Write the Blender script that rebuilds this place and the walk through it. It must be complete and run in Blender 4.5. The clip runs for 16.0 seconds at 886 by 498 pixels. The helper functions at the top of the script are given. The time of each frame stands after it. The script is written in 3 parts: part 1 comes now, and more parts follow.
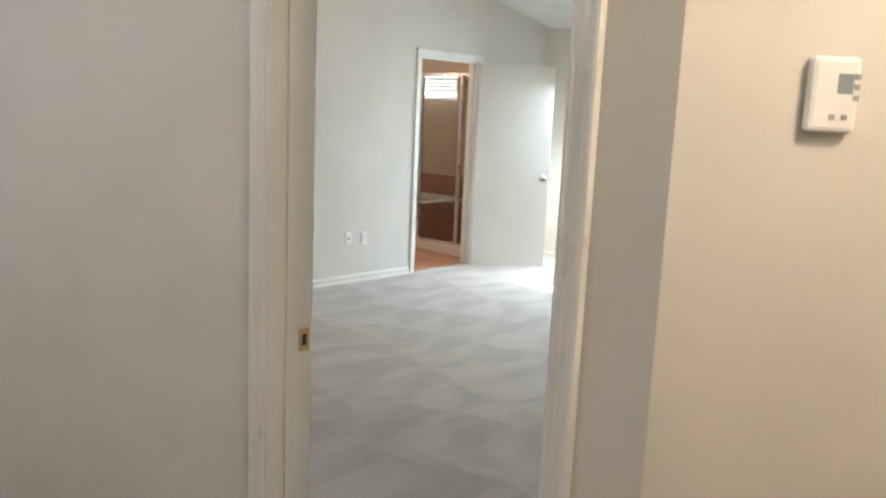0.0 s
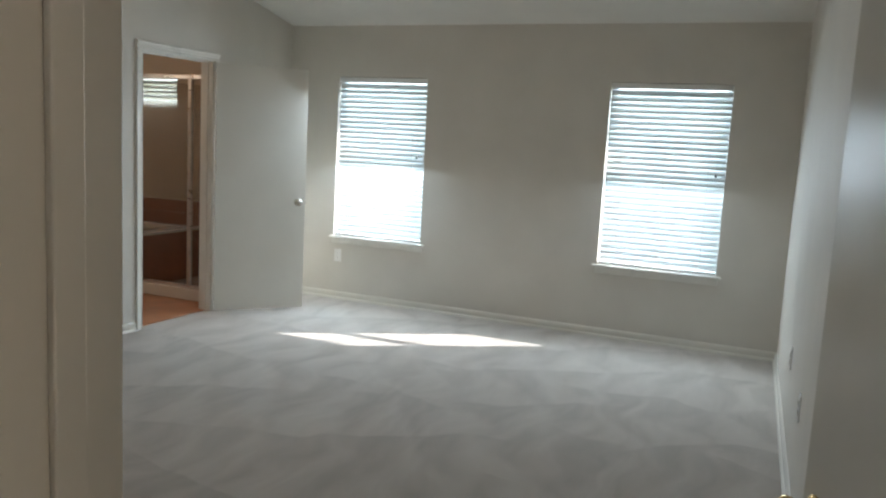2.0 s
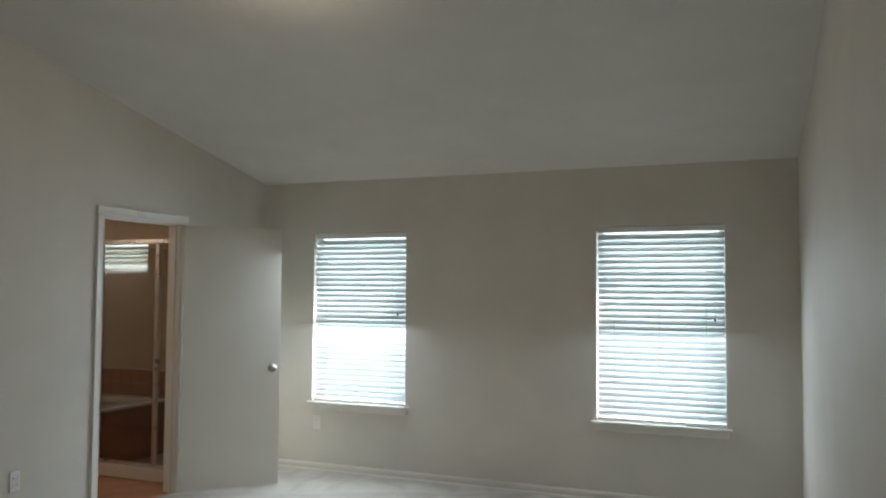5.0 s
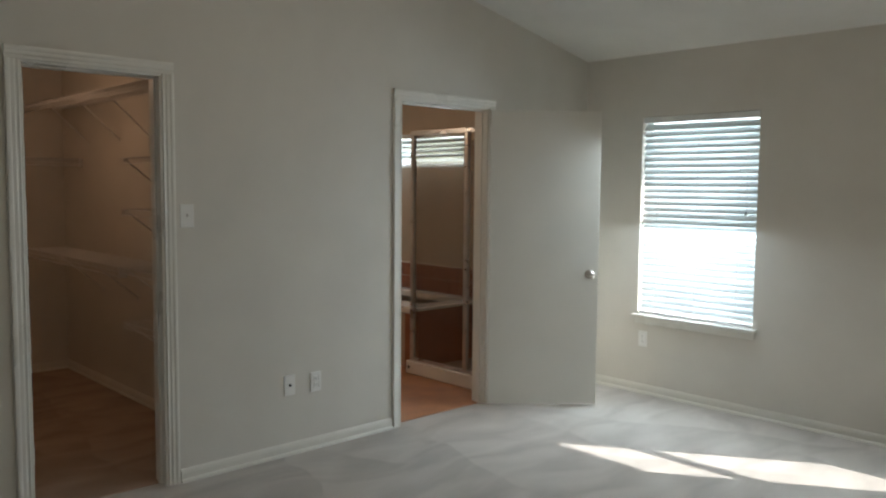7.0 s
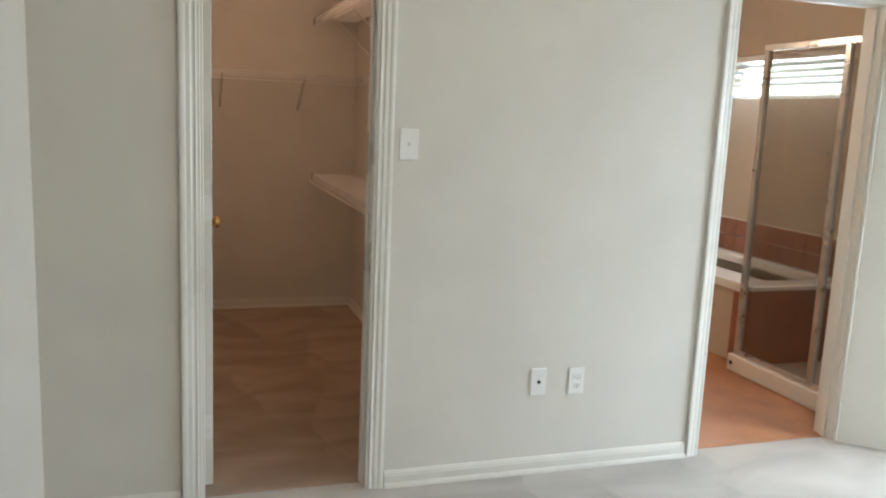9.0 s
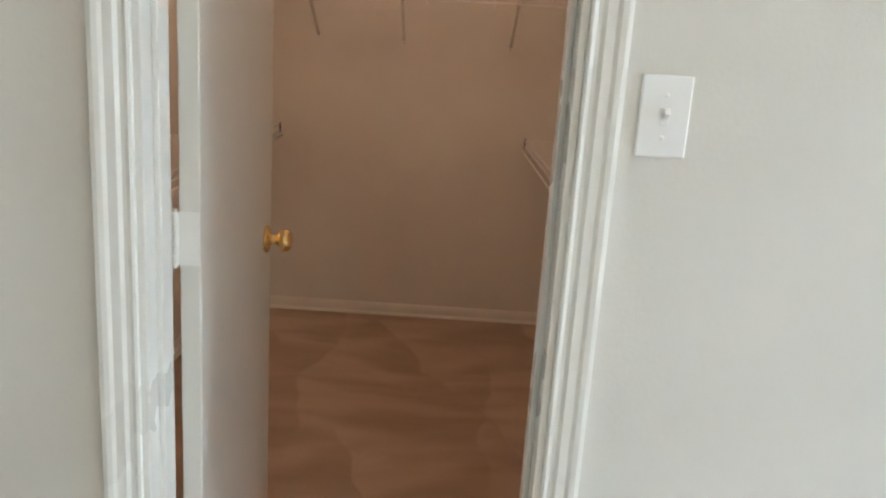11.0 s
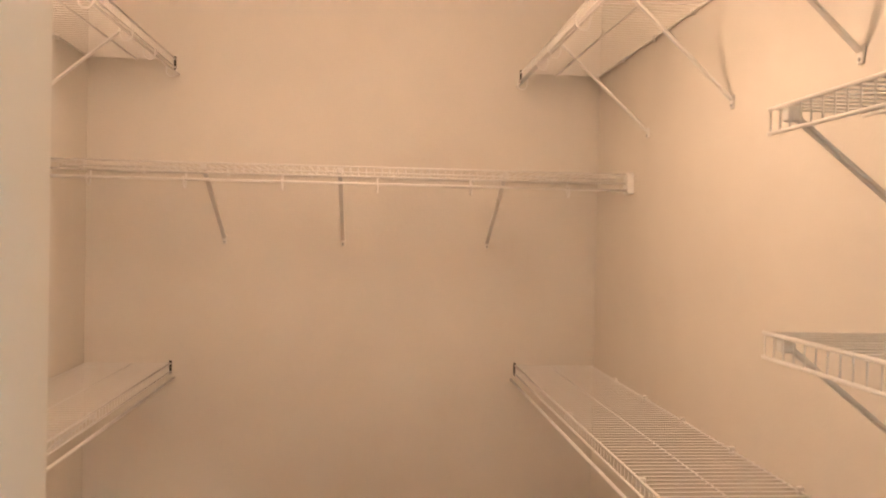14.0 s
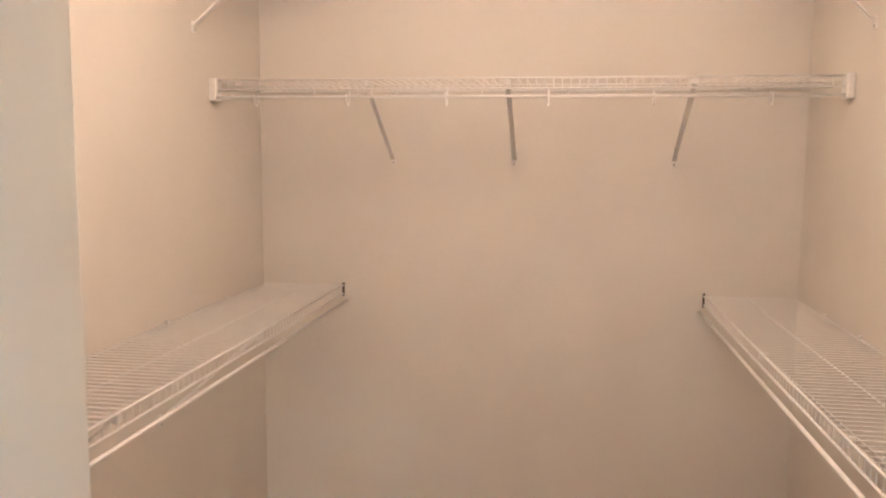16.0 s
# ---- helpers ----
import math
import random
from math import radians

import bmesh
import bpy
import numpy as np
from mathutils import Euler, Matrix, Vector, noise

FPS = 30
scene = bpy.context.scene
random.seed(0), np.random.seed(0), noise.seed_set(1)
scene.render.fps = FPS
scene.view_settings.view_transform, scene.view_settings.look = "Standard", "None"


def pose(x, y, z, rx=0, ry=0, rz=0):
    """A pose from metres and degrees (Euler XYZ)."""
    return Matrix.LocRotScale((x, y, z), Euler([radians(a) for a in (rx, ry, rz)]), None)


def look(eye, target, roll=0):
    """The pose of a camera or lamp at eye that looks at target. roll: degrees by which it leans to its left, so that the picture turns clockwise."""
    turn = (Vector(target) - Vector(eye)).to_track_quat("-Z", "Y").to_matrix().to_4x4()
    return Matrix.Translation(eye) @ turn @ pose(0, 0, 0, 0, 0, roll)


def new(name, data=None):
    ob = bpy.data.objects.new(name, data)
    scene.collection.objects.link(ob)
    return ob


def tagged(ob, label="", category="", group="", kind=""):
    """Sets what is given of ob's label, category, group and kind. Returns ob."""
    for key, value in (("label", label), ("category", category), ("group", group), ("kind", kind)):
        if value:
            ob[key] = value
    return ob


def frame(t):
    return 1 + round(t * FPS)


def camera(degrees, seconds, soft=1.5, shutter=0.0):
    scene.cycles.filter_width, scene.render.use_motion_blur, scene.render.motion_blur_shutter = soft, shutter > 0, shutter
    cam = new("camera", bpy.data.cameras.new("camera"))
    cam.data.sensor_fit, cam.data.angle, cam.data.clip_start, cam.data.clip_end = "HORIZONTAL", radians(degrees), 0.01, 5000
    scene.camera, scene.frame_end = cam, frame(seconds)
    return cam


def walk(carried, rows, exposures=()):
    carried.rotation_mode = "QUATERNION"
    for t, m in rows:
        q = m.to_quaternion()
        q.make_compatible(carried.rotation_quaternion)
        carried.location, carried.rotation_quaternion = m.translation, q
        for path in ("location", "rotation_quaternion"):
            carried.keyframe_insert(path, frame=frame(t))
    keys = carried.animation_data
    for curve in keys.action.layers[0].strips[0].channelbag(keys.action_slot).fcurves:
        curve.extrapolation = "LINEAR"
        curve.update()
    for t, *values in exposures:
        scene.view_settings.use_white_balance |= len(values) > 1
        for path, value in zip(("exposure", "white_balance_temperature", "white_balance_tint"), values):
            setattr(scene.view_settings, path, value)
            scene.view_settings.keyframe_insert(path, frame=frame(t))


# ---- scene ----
cam = camera(57.6, 16.0, soft=2.2)
PATH = [
    (0, (5.506, -7.079, 1.541), (4.124, -5.673, 1.203), 2.6),
    (0.5, (5.249, -6.921, 1.553), (3.913, -5.474, 1.206), 2.6),
    (1, (4.828, -6.595, 1.525), (3.594, -5.06, 1.175), 2.9),
    (1.5, (4.488, -6.398, 1.51), (3.453, -4.719, 1.182), 3.4),
    (2, (4.316, -6.368, 1.506), (3.538, -4.545, 1.237), 3.0),
    (2.5, (4.31, -6.349, 1.52), (3.69, -4.457, 1.332), 2.2),
    (3, (4.30, -6.31, 1.53), (3.768, -4.385, 1.424), 1.2),
    (5.5, (4.105, -5.77, 1.542), (3.202, -3.989, 1.654), 0.4),
    (6, (3.971, -5.512, 1.568), (2.896, -3.825, 1.555), -0.05),
    (6.5, (3.937, -5.386, 1.563), (2.680, -3.834, 1.464), 0.1),
    (7, (3.800, -5.083, 1.508), (2.348, -3.716, 1.352), 0.5),
    (7.5, (3.751, -4.781, 1.498), (2.117, -3.648, 1.283), 0.7),
    (8, (3.488, -4.584, 1.452), (1.762, -3.608, 1.196), 1.5),
    (8.5, (3.214, -4.322, 1.488), (1.412, -3.515, 1.168), 2.2),
    (9, (2.907, -4.066, 1.462), (1.033, -3.45, 1.134), 2.5),
    (11.3, (0.93, -3.562, 1.413), (-1.015, -3.593, 0.948), 3.0),
    (11.5, (0.80, -3.567, 1.409), (-1.151, -3.600, 0.966), 2.1),
    (12, (0.560, -3.608, 1.432), (-1.392, -3.549, 0.999), 0.3),
    (12.5, (0.290, -3.700, 1.425), (-1.662, -3.396, 1.114), 4.7),
    (13, (0.133, -3.780, 1.475), (-1.811, -3.324, 1.329), 3.5),
    (13.5, (0.067, -3.765, 1.471), (-1.903, -3.405, 1.426), 2.1),
    (14, (-0.017, -3.70, 1.475), (-2.009, -3.523, 1.443), 1.2),
    (14.5, (-0.031, -3.648, 1.450), (-2.031, -3.672, 1.441), 0.8),
    (15, (-0.16, -3.652, 1.469), (-2.157, -3.816, 1.45), 0.6),
    (15.5, (-0.225, -3.632, 1.479), (-2.212, -3.916, 1.382), 0.2),
    (16, (-0.200, -3.630, 1.455), (-2.172, -3.927, 1.230), 0.4),
]
walk(cam, [(t, look(eye, target, roll)) for t, eye, target, roll in PATH],
     exposures=[(0.0, 2.97, 5850, 11), (0.7, 2.58, 5800, 10), (1.5, 2.0, 5900, 10), (2.5, 1.5, 6000, 10), (3.2, 1.4, 6100, 10), (5.5, 1.4, 6100, 10), (7.0, 1.5, 6150, 10),
                (8.0, 2.17, 6050, 10), (8.5, 2.7, 6050, 11), (9.0, 2.9, 5950, 10), (11.3, 3.4, 5700, 10), (12.0, 3.77, 5600, 9), (12.5, 4.17, 5900, 9), (13.0, 4.32, 6000, 10), (13.5, 4.35, 5950, 9), (14.5, 4.52, 5550, 8), (15.0, 4.57, 5150, 8), (16.0, 4.67, 4950, 4)])

# ---- world, sun and large lights ----
world = bpy.data.worlds.new("sky_world")
scene.world = world
world.use_nodes = True
wn = world.node_tree.nodes
sky = wn.new("ShaderNodeTexSky")
sky.sky_type, sky.sun_disc = "NISHITA", False
SUN_DIR = Vector((0.83 * math.cos(radians(31)), 0.56 * math.cos(radians(31)), math.sin(radians(31)))).normalized()
sky.sun_elevation = radians(31)
sky.sun_rotation = math.atan2(SUN_DIR.x, SUN_DIR.y)
wn["Background"].inputs[1].default_value = 0.15
world.node_tree.links.new(sky.outputs[0], wn["Background"].inputs[0])
sun = new("sun", bpy.data.lights.new("sun", "SUN"))
sun.data.energy, sun.data.angle, sun.data.color = 5.0, radians(0.5), (1.0, 0.94, 0.85)
sun.matrix_world = look(SUN_DIR * 30, (0, 0, 0))


def window_light(x0, x1, z0, z1, inside, outside):
    """Sky light at a window: one lamp in the opening behind the blind, one for what the slats throw down into the room."""
    xm, zm = (x0 + x1) / 2, (z0 + z1) / 2
    for y, aim, watts in ((-0.05, zm - 0.95, inside), (0.149, zm, outside)):
        lamp = new("window_daylight", bpy.data.lights.new("window_daylight", "AREA"))
        lamp.data.shape, lamp.data.size, lamp.data.size_y = "RECTANGLE", x1 - x0, z1 - z0
        lamp.data.energy, lamp.data.color = watts, (0.83, 0.94, 0.99)
        lamp.matrix_world = look((xm, y, zm), (xm, y - 1, aim))


def bulb(x, y, z, watts, color, radius=0.06):
    lamp = new("lamp_bulb", bpy.data.lights.new("lamp_bulb", "POINT"))
    lamp.data.energy, lamp.data.color, lamp.data.shadow_soft_size = watts, color, radius
    lamp.location = (x, y, z)


W1 = (0.500, 1.378, 0.585, 2.016)
W2 = (2.945, 3.855, 0.583, 2.016)
WB = (-2.48, -1.34, 1.68, 2.0)
window_light(*W1, 10.0, 10)
window_light(*W2, 4.6, 10)
window_light(*WB, 2.0, 3)
bulb(-1.6, -3.80, 2.26, 1.65, (1.0, 0.59, 0.35), 0.09)
bulb(-1.5, -1.9, 2.25, 4, (1.0, 0.76, 0.54), 0.09)
bulb(2.05, -2.95, 2.92, 0.9, (1.0, 0.74, 0.5), 0.09)
bulb(5.75, -6.10, 2.24, 3.3, (1.0, 0.80, 0.58), 0.1)
# Added cool fill, standing in for daylight from beyond the hall; no lamp known.
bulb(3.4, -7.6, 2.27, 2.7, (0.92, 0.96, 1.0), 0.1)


# ---- materials ----
def rgb(c):
    return (*c, 1.0)


def material(name, color, rough=0.6, metal=0.0, vary=0.06, scale=3.0, grain=250.0, bump=0.05, bump_dist=0.002, spec=0.5, coat=0.0):
    """A surface with broad stains and fine grain, in object-independent world size."""
    m = bpy.data.materials.new(name)
    m.use_nodes = True
    nt = m.node_tree
    b = nt.nodes["Principled BSDF"]
    geo = nt.nodes.new("ShaderNodeNewGeometry")
    broad, fine = nt.nodes.new("ShaderNodeTexNoise"), nt.nodes.new("ShaderNodeTexNoise")
    broad.inputs["Scale"].default_value, broad.inputs["Detail"].default_value = scale, 4
    fine.inputs["Scale"].default_value, fine.inputs["Detail"].default_value = grain, 3
    for n in (broad, fine):
        nt.links.new(geo.outputs["Position"], n.inputs["Vector"])
    ramp = nt.nodes.new("ShaderNodeMapRange")
    ramp.inputs["To Min"].default_value, ramp.inputs["To Max"].default_value = 1 - vary, 1 + vary
    ramp.inputs["From Min"].default_value, ramp.inputs["From Max"].default_value = 0.3, 0.7
    nt.links.new(broad.outputs["Fac"], ramp.inputs["Value"])
    mul = nt.nodes.new("ShaderNodeVectorMath")
    mul.operation = "SCALE"
    mul.inputs[0].default_value = color
    nt.links.new(ramp.outputs[0], mul.inputs["Scale"])
    nt.links.new(mul.outputs[0], b.inputs["Base Color"])
    rr = nt.nodes.new("ShaderNodeMapRange")
    rr.inputs["To Min"].default_value, rr.inputs["To Max"].default_value = max(0.02, rough - 0.025), min(1, rough + 0.025)
    nt.links.new(broad.outputs["Fac"], rr.inputs["Value"])
    nt.links.new(rr.outputs[0], b.inputs["Roughness"])
    bp = nt.nodes.new("ShaderNodeBump")
    bp.inputs["Strength"].default_value, bp.inputs["Distance"].default_value = bump, bump_dist
    nt.links.new(fine.outputs["Fac"], bp.inputs["Height"])
    nt.links.new(bp.outputs[0], b.inputs["Normal"])
    b.inputs["Metallic"].default_value = metal
    b.inputs["Specular IOR Level"].default_value = spec
    b.inputs["Coat Weight"].default_value = coat
    return m


PAINT = material("wall_paint_cream", (0.64, 0.61, 0.55), 0.62, vary=0.03, grain=120, bump=0.25, bump_dist=0.0015, spec=0.35)
CEIL = material("ceiling_paint", (0.74, 0.72, 0.67), 0.8, vary=0.03, grain=90, bump=0.35, bump_dist=0.002, spec=0.2)
TRIM = material("trim_gloss_white", (0.75, 0.735, 0.68), 0.28, vary=0.03, grain=60, bump=0.05, bump_dist=0.001)
DOOR = material("door_semi_gloss", (0.68, 0.655, 0.59), 0.3, vary=0.025, grain=35, bump=0.08, bump_dist=0.001)
DOOR_GLOSS = material("door_gloss_enamel", (0.66, 0.635, 0.57), 0.20, vary=0.025, grain=14, bump=0.10, bump_dist=0.002, spec=0.07)
PLATE = material("ivory_plastic", (0.78, 0.77, 0.74), 0.35, vary=0.02, bump=0.0)
WHITE_WIRE = material("vinyl_coated_wire", (0.72, 0.71, 0.68), 0.38, vary=0.02, bump=0.0)
BRASS = material("polished_brass", (0.83, 0.60, 0.26), 0.16, metal=1.0, vary=0.06, scale=40, bump=0.02)
NICKEL = material("brushed_nickel", (0.66, 0.62, 0.56), 0.24, metal=1.0, vary=0.06, scale=40, bump=0.02)
ALU = material("anodised_aluminium", (0.62, 0.60, 0.57), 0.28, metal=1.0, vary=0.08, scale=12, bump=0.02)
DARK = material("dark_slot", (0.02, 0.018, 0.016), 0.7, vary=0.1, bump=0.0)
GREY = material("grey_plastic", (0.32, 0.33, 0.33), 0.4, vary=0.05, bump=0.0)
LCD = material("grey_green_display", (0.25, 0.29, 0.30), 0.12, vary=0.05, bump=0.0)
VINYL = material("white_window_vinyl", (0.78, 0.78, 0.76), 0.35, vary=0.03, bump=0.0)
FIBRE = material("white_acrylic_tub", (0.76, 0.72, 0.66), 0.18, vary=0.03, bump=0.0)
BATH_PAINT = material("bath_paint_tan", (0.52, 0.43, 0.33), 0.6, vary=0.04, grain=120, bump=0.25, bump_dist=0.0015, spec=0.35)
GROUND = material("dry_lawn", (0.12, 0.13, 0.06), 0.95, vary=0.3, scale=0.6, grain=40, bump=0.6, bump_dist=0.03)


def slat_material():
    """White slats that let a little daylight through."""
    m = material("blind_slat_white", (0.70, 0.72, 0.72), 0.42, vary=0.02, bump=0.0)
    nt = m.node_tree
    b = nt.nodes["Principled BSDF"]
    tr, mix = nt.nodes.new("ShaderNodeBsdfTranslucent"), nt.nodes.new("ShaderNodeMixShader")
    tr.inputs[0].default_value = (0.74, 0.90, 0.93, 1)
    mix.inputs[0].default_value = 0.09
    nt.links.new(b.outputs[0], mix.inputs[1])
    nt.links.new(tr.outputs[0], mix.inputs[2])
    nt.links.new(mix.outputs[0], nt.nodes["Material Output"].inputs[0])
    return m


SLAT = slat_material()


def glass(name, tint, rough=0.0):
    m = bpy.data.materials.new(name)
    m.use_nodes = True
    nt = m.node_tree
    nt.nodes.remove(nt.nodes["Principled BSDF"])
    t, g, mix = (nt.nodes.new("ShaderNode" + k) for k in ("BsdfTransparent", "BsdfGlossy", "MixShader"))
    t.inputs[0].default_value, g.inputs["Roughness"].default_value = rgb(tint), max(rough, 0.01)
    mix.inputs[0].default_value = 0.05
    nt.links.new(t.outputs[0], mix.inputs[1])
    nt.links.new(g.outputs[0], mix.inputs[2])
    nt.links.new(mix.outputs[0], nt.nodes["Material Output"].inputs[0])
    return m


PANE = glass("window_glass", (0.95, 0.97, 0.97))
SHOWER_GLASS = glass("shower_glass", (0.86, 0.84, 0.81), 0.03)


def carpet_material(name, dark, light):
    """Cut-pile carpet: vacuum strokes lay the nap in overlapping wedges, over fine tufts."""
    m = bpy.data.materials.new(name)
    m.use_nodes = True
    nt = m.node_tree
    L = nt.links.new
    b = nt.nodes["Principled BSDF"]
    geo = nt.nodes.new("ShaderNodeNewGeometry")
    warp = nt.nodes.new("ShaderNodeTexNoise")
    warp.inputs["Scale"].default_value = 1.3
    L(geo.outputs["Position"], warp.inputs["Vector"])
    wsub = nt.nodes.new("ShaderNodeVectorMath")
    wsub.operation = "SCALE"
    wsub.inputs["Scale"].default_value = 0.55
    L(warp.outputs["Color"], wsub.inputs[0])
    add = nt.nodes.new("ShaderNodeVectorMath")
    L(geo.outputs["Position"], add.inputs[0])
    L(wsub.outputs[0], add.inputs[1])
    def math_node(op, a, b=None):
        n = nt.nodes.new("ShaderNodeMath")
        n.operation = op
        for k, v in enumerate((a, b)):
            if v is None:
                continue
            if isinstance(v, (int, float)):
                n.inputs[k].default_value = v
            else:
                L(v, n.inputs[k])
        return n.outputs[0]

    def strokes(angle, across, along, shift):
        """Wedges that a vacuum head leaves: rows of long triangles, each with its nap laid the other way."""
        mp = nt.nodes.new("ShaderNodeMapping")
        mp.inputs["Rotation"].default_value = (0, 0, radians(angle))
        mp.inputs["Location"].default_value = (shift, shift * 0.7, 0)
        L(add.outputs[0], mp.inputs["Vector"])
        xyz = nt.nodes.new("ShaderNodeSeparateXYZ")
        L(mp.outputs[0], xyz.inputs[0])
        row = math_node("FLOOR", math_node("DIVIDE", xyz.outputs[1], along))
        u = math_node("FRACT", math_node("ADD", math_node("DIVIDE", xyz.outputs[0], across), math_node("MULTIPLY", row, 0.37)))
        v = math_node("FRACT", math_node("DIVIDE", xyz.outputs[1], along))
        tri = math_node("SUBTRACT", 1.0, math_node("ABSOLUTE", math_node("SUBTRACT", math_node("MULTIPLY", u, 2.0), 1.0)))
        edge = nt.nodes.new("ShaderNodeMapRange")
        edge.interpolation_type = "SMOOTHSTEP"
        edge.inputs["From Min"].default_value, edge.inputs["From Max"].default_value = -0.38, 0.38
        L(math_node("SUBTRACT", tri, v), edge.inputs["Value"])
        return edge.outputs[0]

    patch = nt.nodes.new("ShaderNodeTexNoise")
    patch.inputs["Scale"].default_value = 0.9
    L(geo.outputs["Position"], patch.inputs["Vector"])
    a, b2 = strokes(6, 0.33, 0.8, 0.0), strokes(-24, 0.38, 0.66, 3.1)
    blend = nt.nodes.new("ShaderNodeMapRange")
    blend.inputs["From Min"].default_value, blend.inputs["From Max"].default_value = 0.46, 0.56
    L(patch.outputs["Fac"], blend.inputs["Value"])
    pick = nt.nodes.new("ShaderNodeMix")
    L(blend.outputs[0], pick.inputs[0])
    L(a, pick.inputs[2])
    L(b2, pick.inputs[3])
    mx = nt.nodes.new("ShaderNodeMath")
    mx.operation = "ADD"
    L(pick.outputs[0], mx.inputs[0])
    smap = nt.nodes.new("ShaderNodeMapping")
    smap.inputs["Scale"].default_value = (9.0, 1.6, 1.0)
    L(add.outputs[0], smap.inputs["Vector"])
    streak = nt.nodes.new("ShaderNodeTexNoise")
    streak.inputs["Scale"].default_value, streak.inputs["Detail"].default_value = 1.6, 4
    L(smap.outputs[0], streak.inputs["Vector"])
    sr = nt.nodes.new("ShaderNodeMapRange")
    sr.inputs["From Min"].default_value, sr.inputs["From Max"].default_value = 0.3, 0.7
    sr.inputs["To Min"].default_value, sr.inputs["To Max"].default_value = -0.35, 0.35
    L(streak.outputs["Fac"], sr.inputs["Value"])
    L(sr.outputs[0], mx.inputs[1])
    tuft = nt.nodes.new("ShaderNodeTexNoise")
    tuft.inputs["Scale"].default_value, tuft.inputs["Detail"].default_value = 160, 5
    L(geo.outputs["Position"], tuft.inputs["Vector"])
    tm = nt.nodes.new("ShaderNodeMath")
    tm.operation = "MULTIPLY_ADD"
    tm.inputs[1].default_value, tm.inputs[2].default_value = 0.5, 0.0
    L(tuft.outputs["Fac"], tm.inputs[0])
    m2 = nt.nodes.new("ShaderNodeMath")
    m2.operation = "MULTIPLY_ADD"
    m2.inputs[1].default_value = 0.55
    L(mx.outputs[0], m2.inputs[0])
    L(tm.outputs[0], m2.inputs[2])
    col = nt.nodes.new("ShaderNodeMix")
    col.data_type = "RGBA"
    col.inputs[6].default_value, col.inputs[7].default_value = rgb(dark), rgb(light)
    L(m2.outputs[0], col.inputs[0])
    L(col.outputs[2], b.inputs["Base Color"])
    b.inputs["Roughness"].default_value = 0.95
    b.inputs["Specular IOR Level"].default_value = 0.1
    b.inputs["Sheen Weight"].default_value = 0.25
    bp = nt.nodes.new("ShaderNodeBump")
    bp.inputs["Strength"].default_value, bp.inputs["Distance"].default_value = 0.7, 0.006
    L(tuft.outputs["Fac"], bp.inputs["Height"])
    L(bp.outputs[0], b.inputs["Normal"])
    return m


CARPET = carpet_material("beige_carpet", (0.37, 0.335, 0.295), (0.52, 0.48, 0.43))
# Bedroom carpet pattern again, in darker, browner tones for the closet floor.
CLOSET_CARPET = carpet_material("browner_carpet", (0.28, 0.19, 0.13), (0.43, 0.31, 0.225))
FLOOR_VINYL = material("bath_floor_vinyl", (0.44, 0.20, 0.09), 0.35, vary=0.15, scale=6, grain=30, bump=0.05)


def tile_material(name, base):
    m = material(name, base, 0.3, vary=0.18, scale=9, grain=60, bump=0.04)
    return m


TILE = tile_material("brown_wall_tile", (0.30, 0.125, 0.075))


def glow(name, color, strength):
    m = bpy.data.materials.new(name)
    m.use_nodes = True
    b = m.node_tree.nodes["Principled BSDF"]
    b.inputs["Base Color"].default_value = (0.85, 0.82, 0.76, 1)
    b.inputs["Emission Color"].default_value, b.inputs["Emission Strength"].default_value = rgb(color), strength
    return m


LAMP_GLASS = glow("lit_opal_glass", (1.0, 0.82, 0.6), 4.0)
DIM_GLASS = glow("dim_opal_glass", (1.0, 0.62, 0.36), 1.0)


# ---- mesh helpers ----
def add_box(bm, lo, hi, bevel=0.0, rot=None):
    """A box between two corners, its edges rounded by bevel; rot turns it."""
    c = [(a + b) / 2 for a, b in zip(lo, hi)]
    r = bmesh.ops.create_cube(bm, size=1.0, matrix=Matrix.Translation(c) @ Matrix.Diagonal((hi[0] - lo[0], hi[1] - lo[1], hi[2] - lo[2], 1)))
    verts = r["verts"]
    if bevel > 0:
        edges = {e for v in verts for e in v.link_edges}
        out = bmesh.ops.bevel(bm, geom=list(edges), offset=bevel, segments=2, affect="EDGES", profile=0.5)
        verts = list({v for v in out["verts"]} | {v for v in verts if v.is_valid})
    if rot is not None:
        bmesh.ops.transform(bm, matrix=rot, verts=[v for v in verts if v.is_valid])
    return verts


def add_rod(bm, a, b, r, seg=8):
    a, b = Vector(a), Vector(b)
    d = b - a
    m = Matrix.Translation((a + b) / 2) @ d.to_track_quat("Z", "Y").to_matrix().to_4x4()
    bmesh.ops.create_cone(bm, cap_ends=True, segments=seg, radius1=r, radius2=r, depth=d.length, matrix=m)


def add_tube(bm, pts, r, seg=6):
    """One bent wire through points that lie in a plane of constant x."""
    pts = [Vector(p) for p in pts]
    rings = []
    for i, p in enumerate(pts):
        d = (pts[min(i + 1, len(pts) - 1)] - pts[max(i - 1, 0)]).normalized()
        side = Vector((1, 0, 0))
        up = d.cross(side)
        rings.append([bm.verts.new(p + r * (math.cos(2 * math.pi * k / seg) * side + math.sin(2 * math.pi * k / seg) * up)) for k in range(seg)])
    for p, q in zip(rings, rings[1:]):
        for k in range(seg):
            bm.faces.new((p[k], p[(k + 1) % seg], q[(k + 1) % seg], q[k]))
    bm.faces.new(list(reversed(rings[0])))
    bm.faces.new(rings[-1])


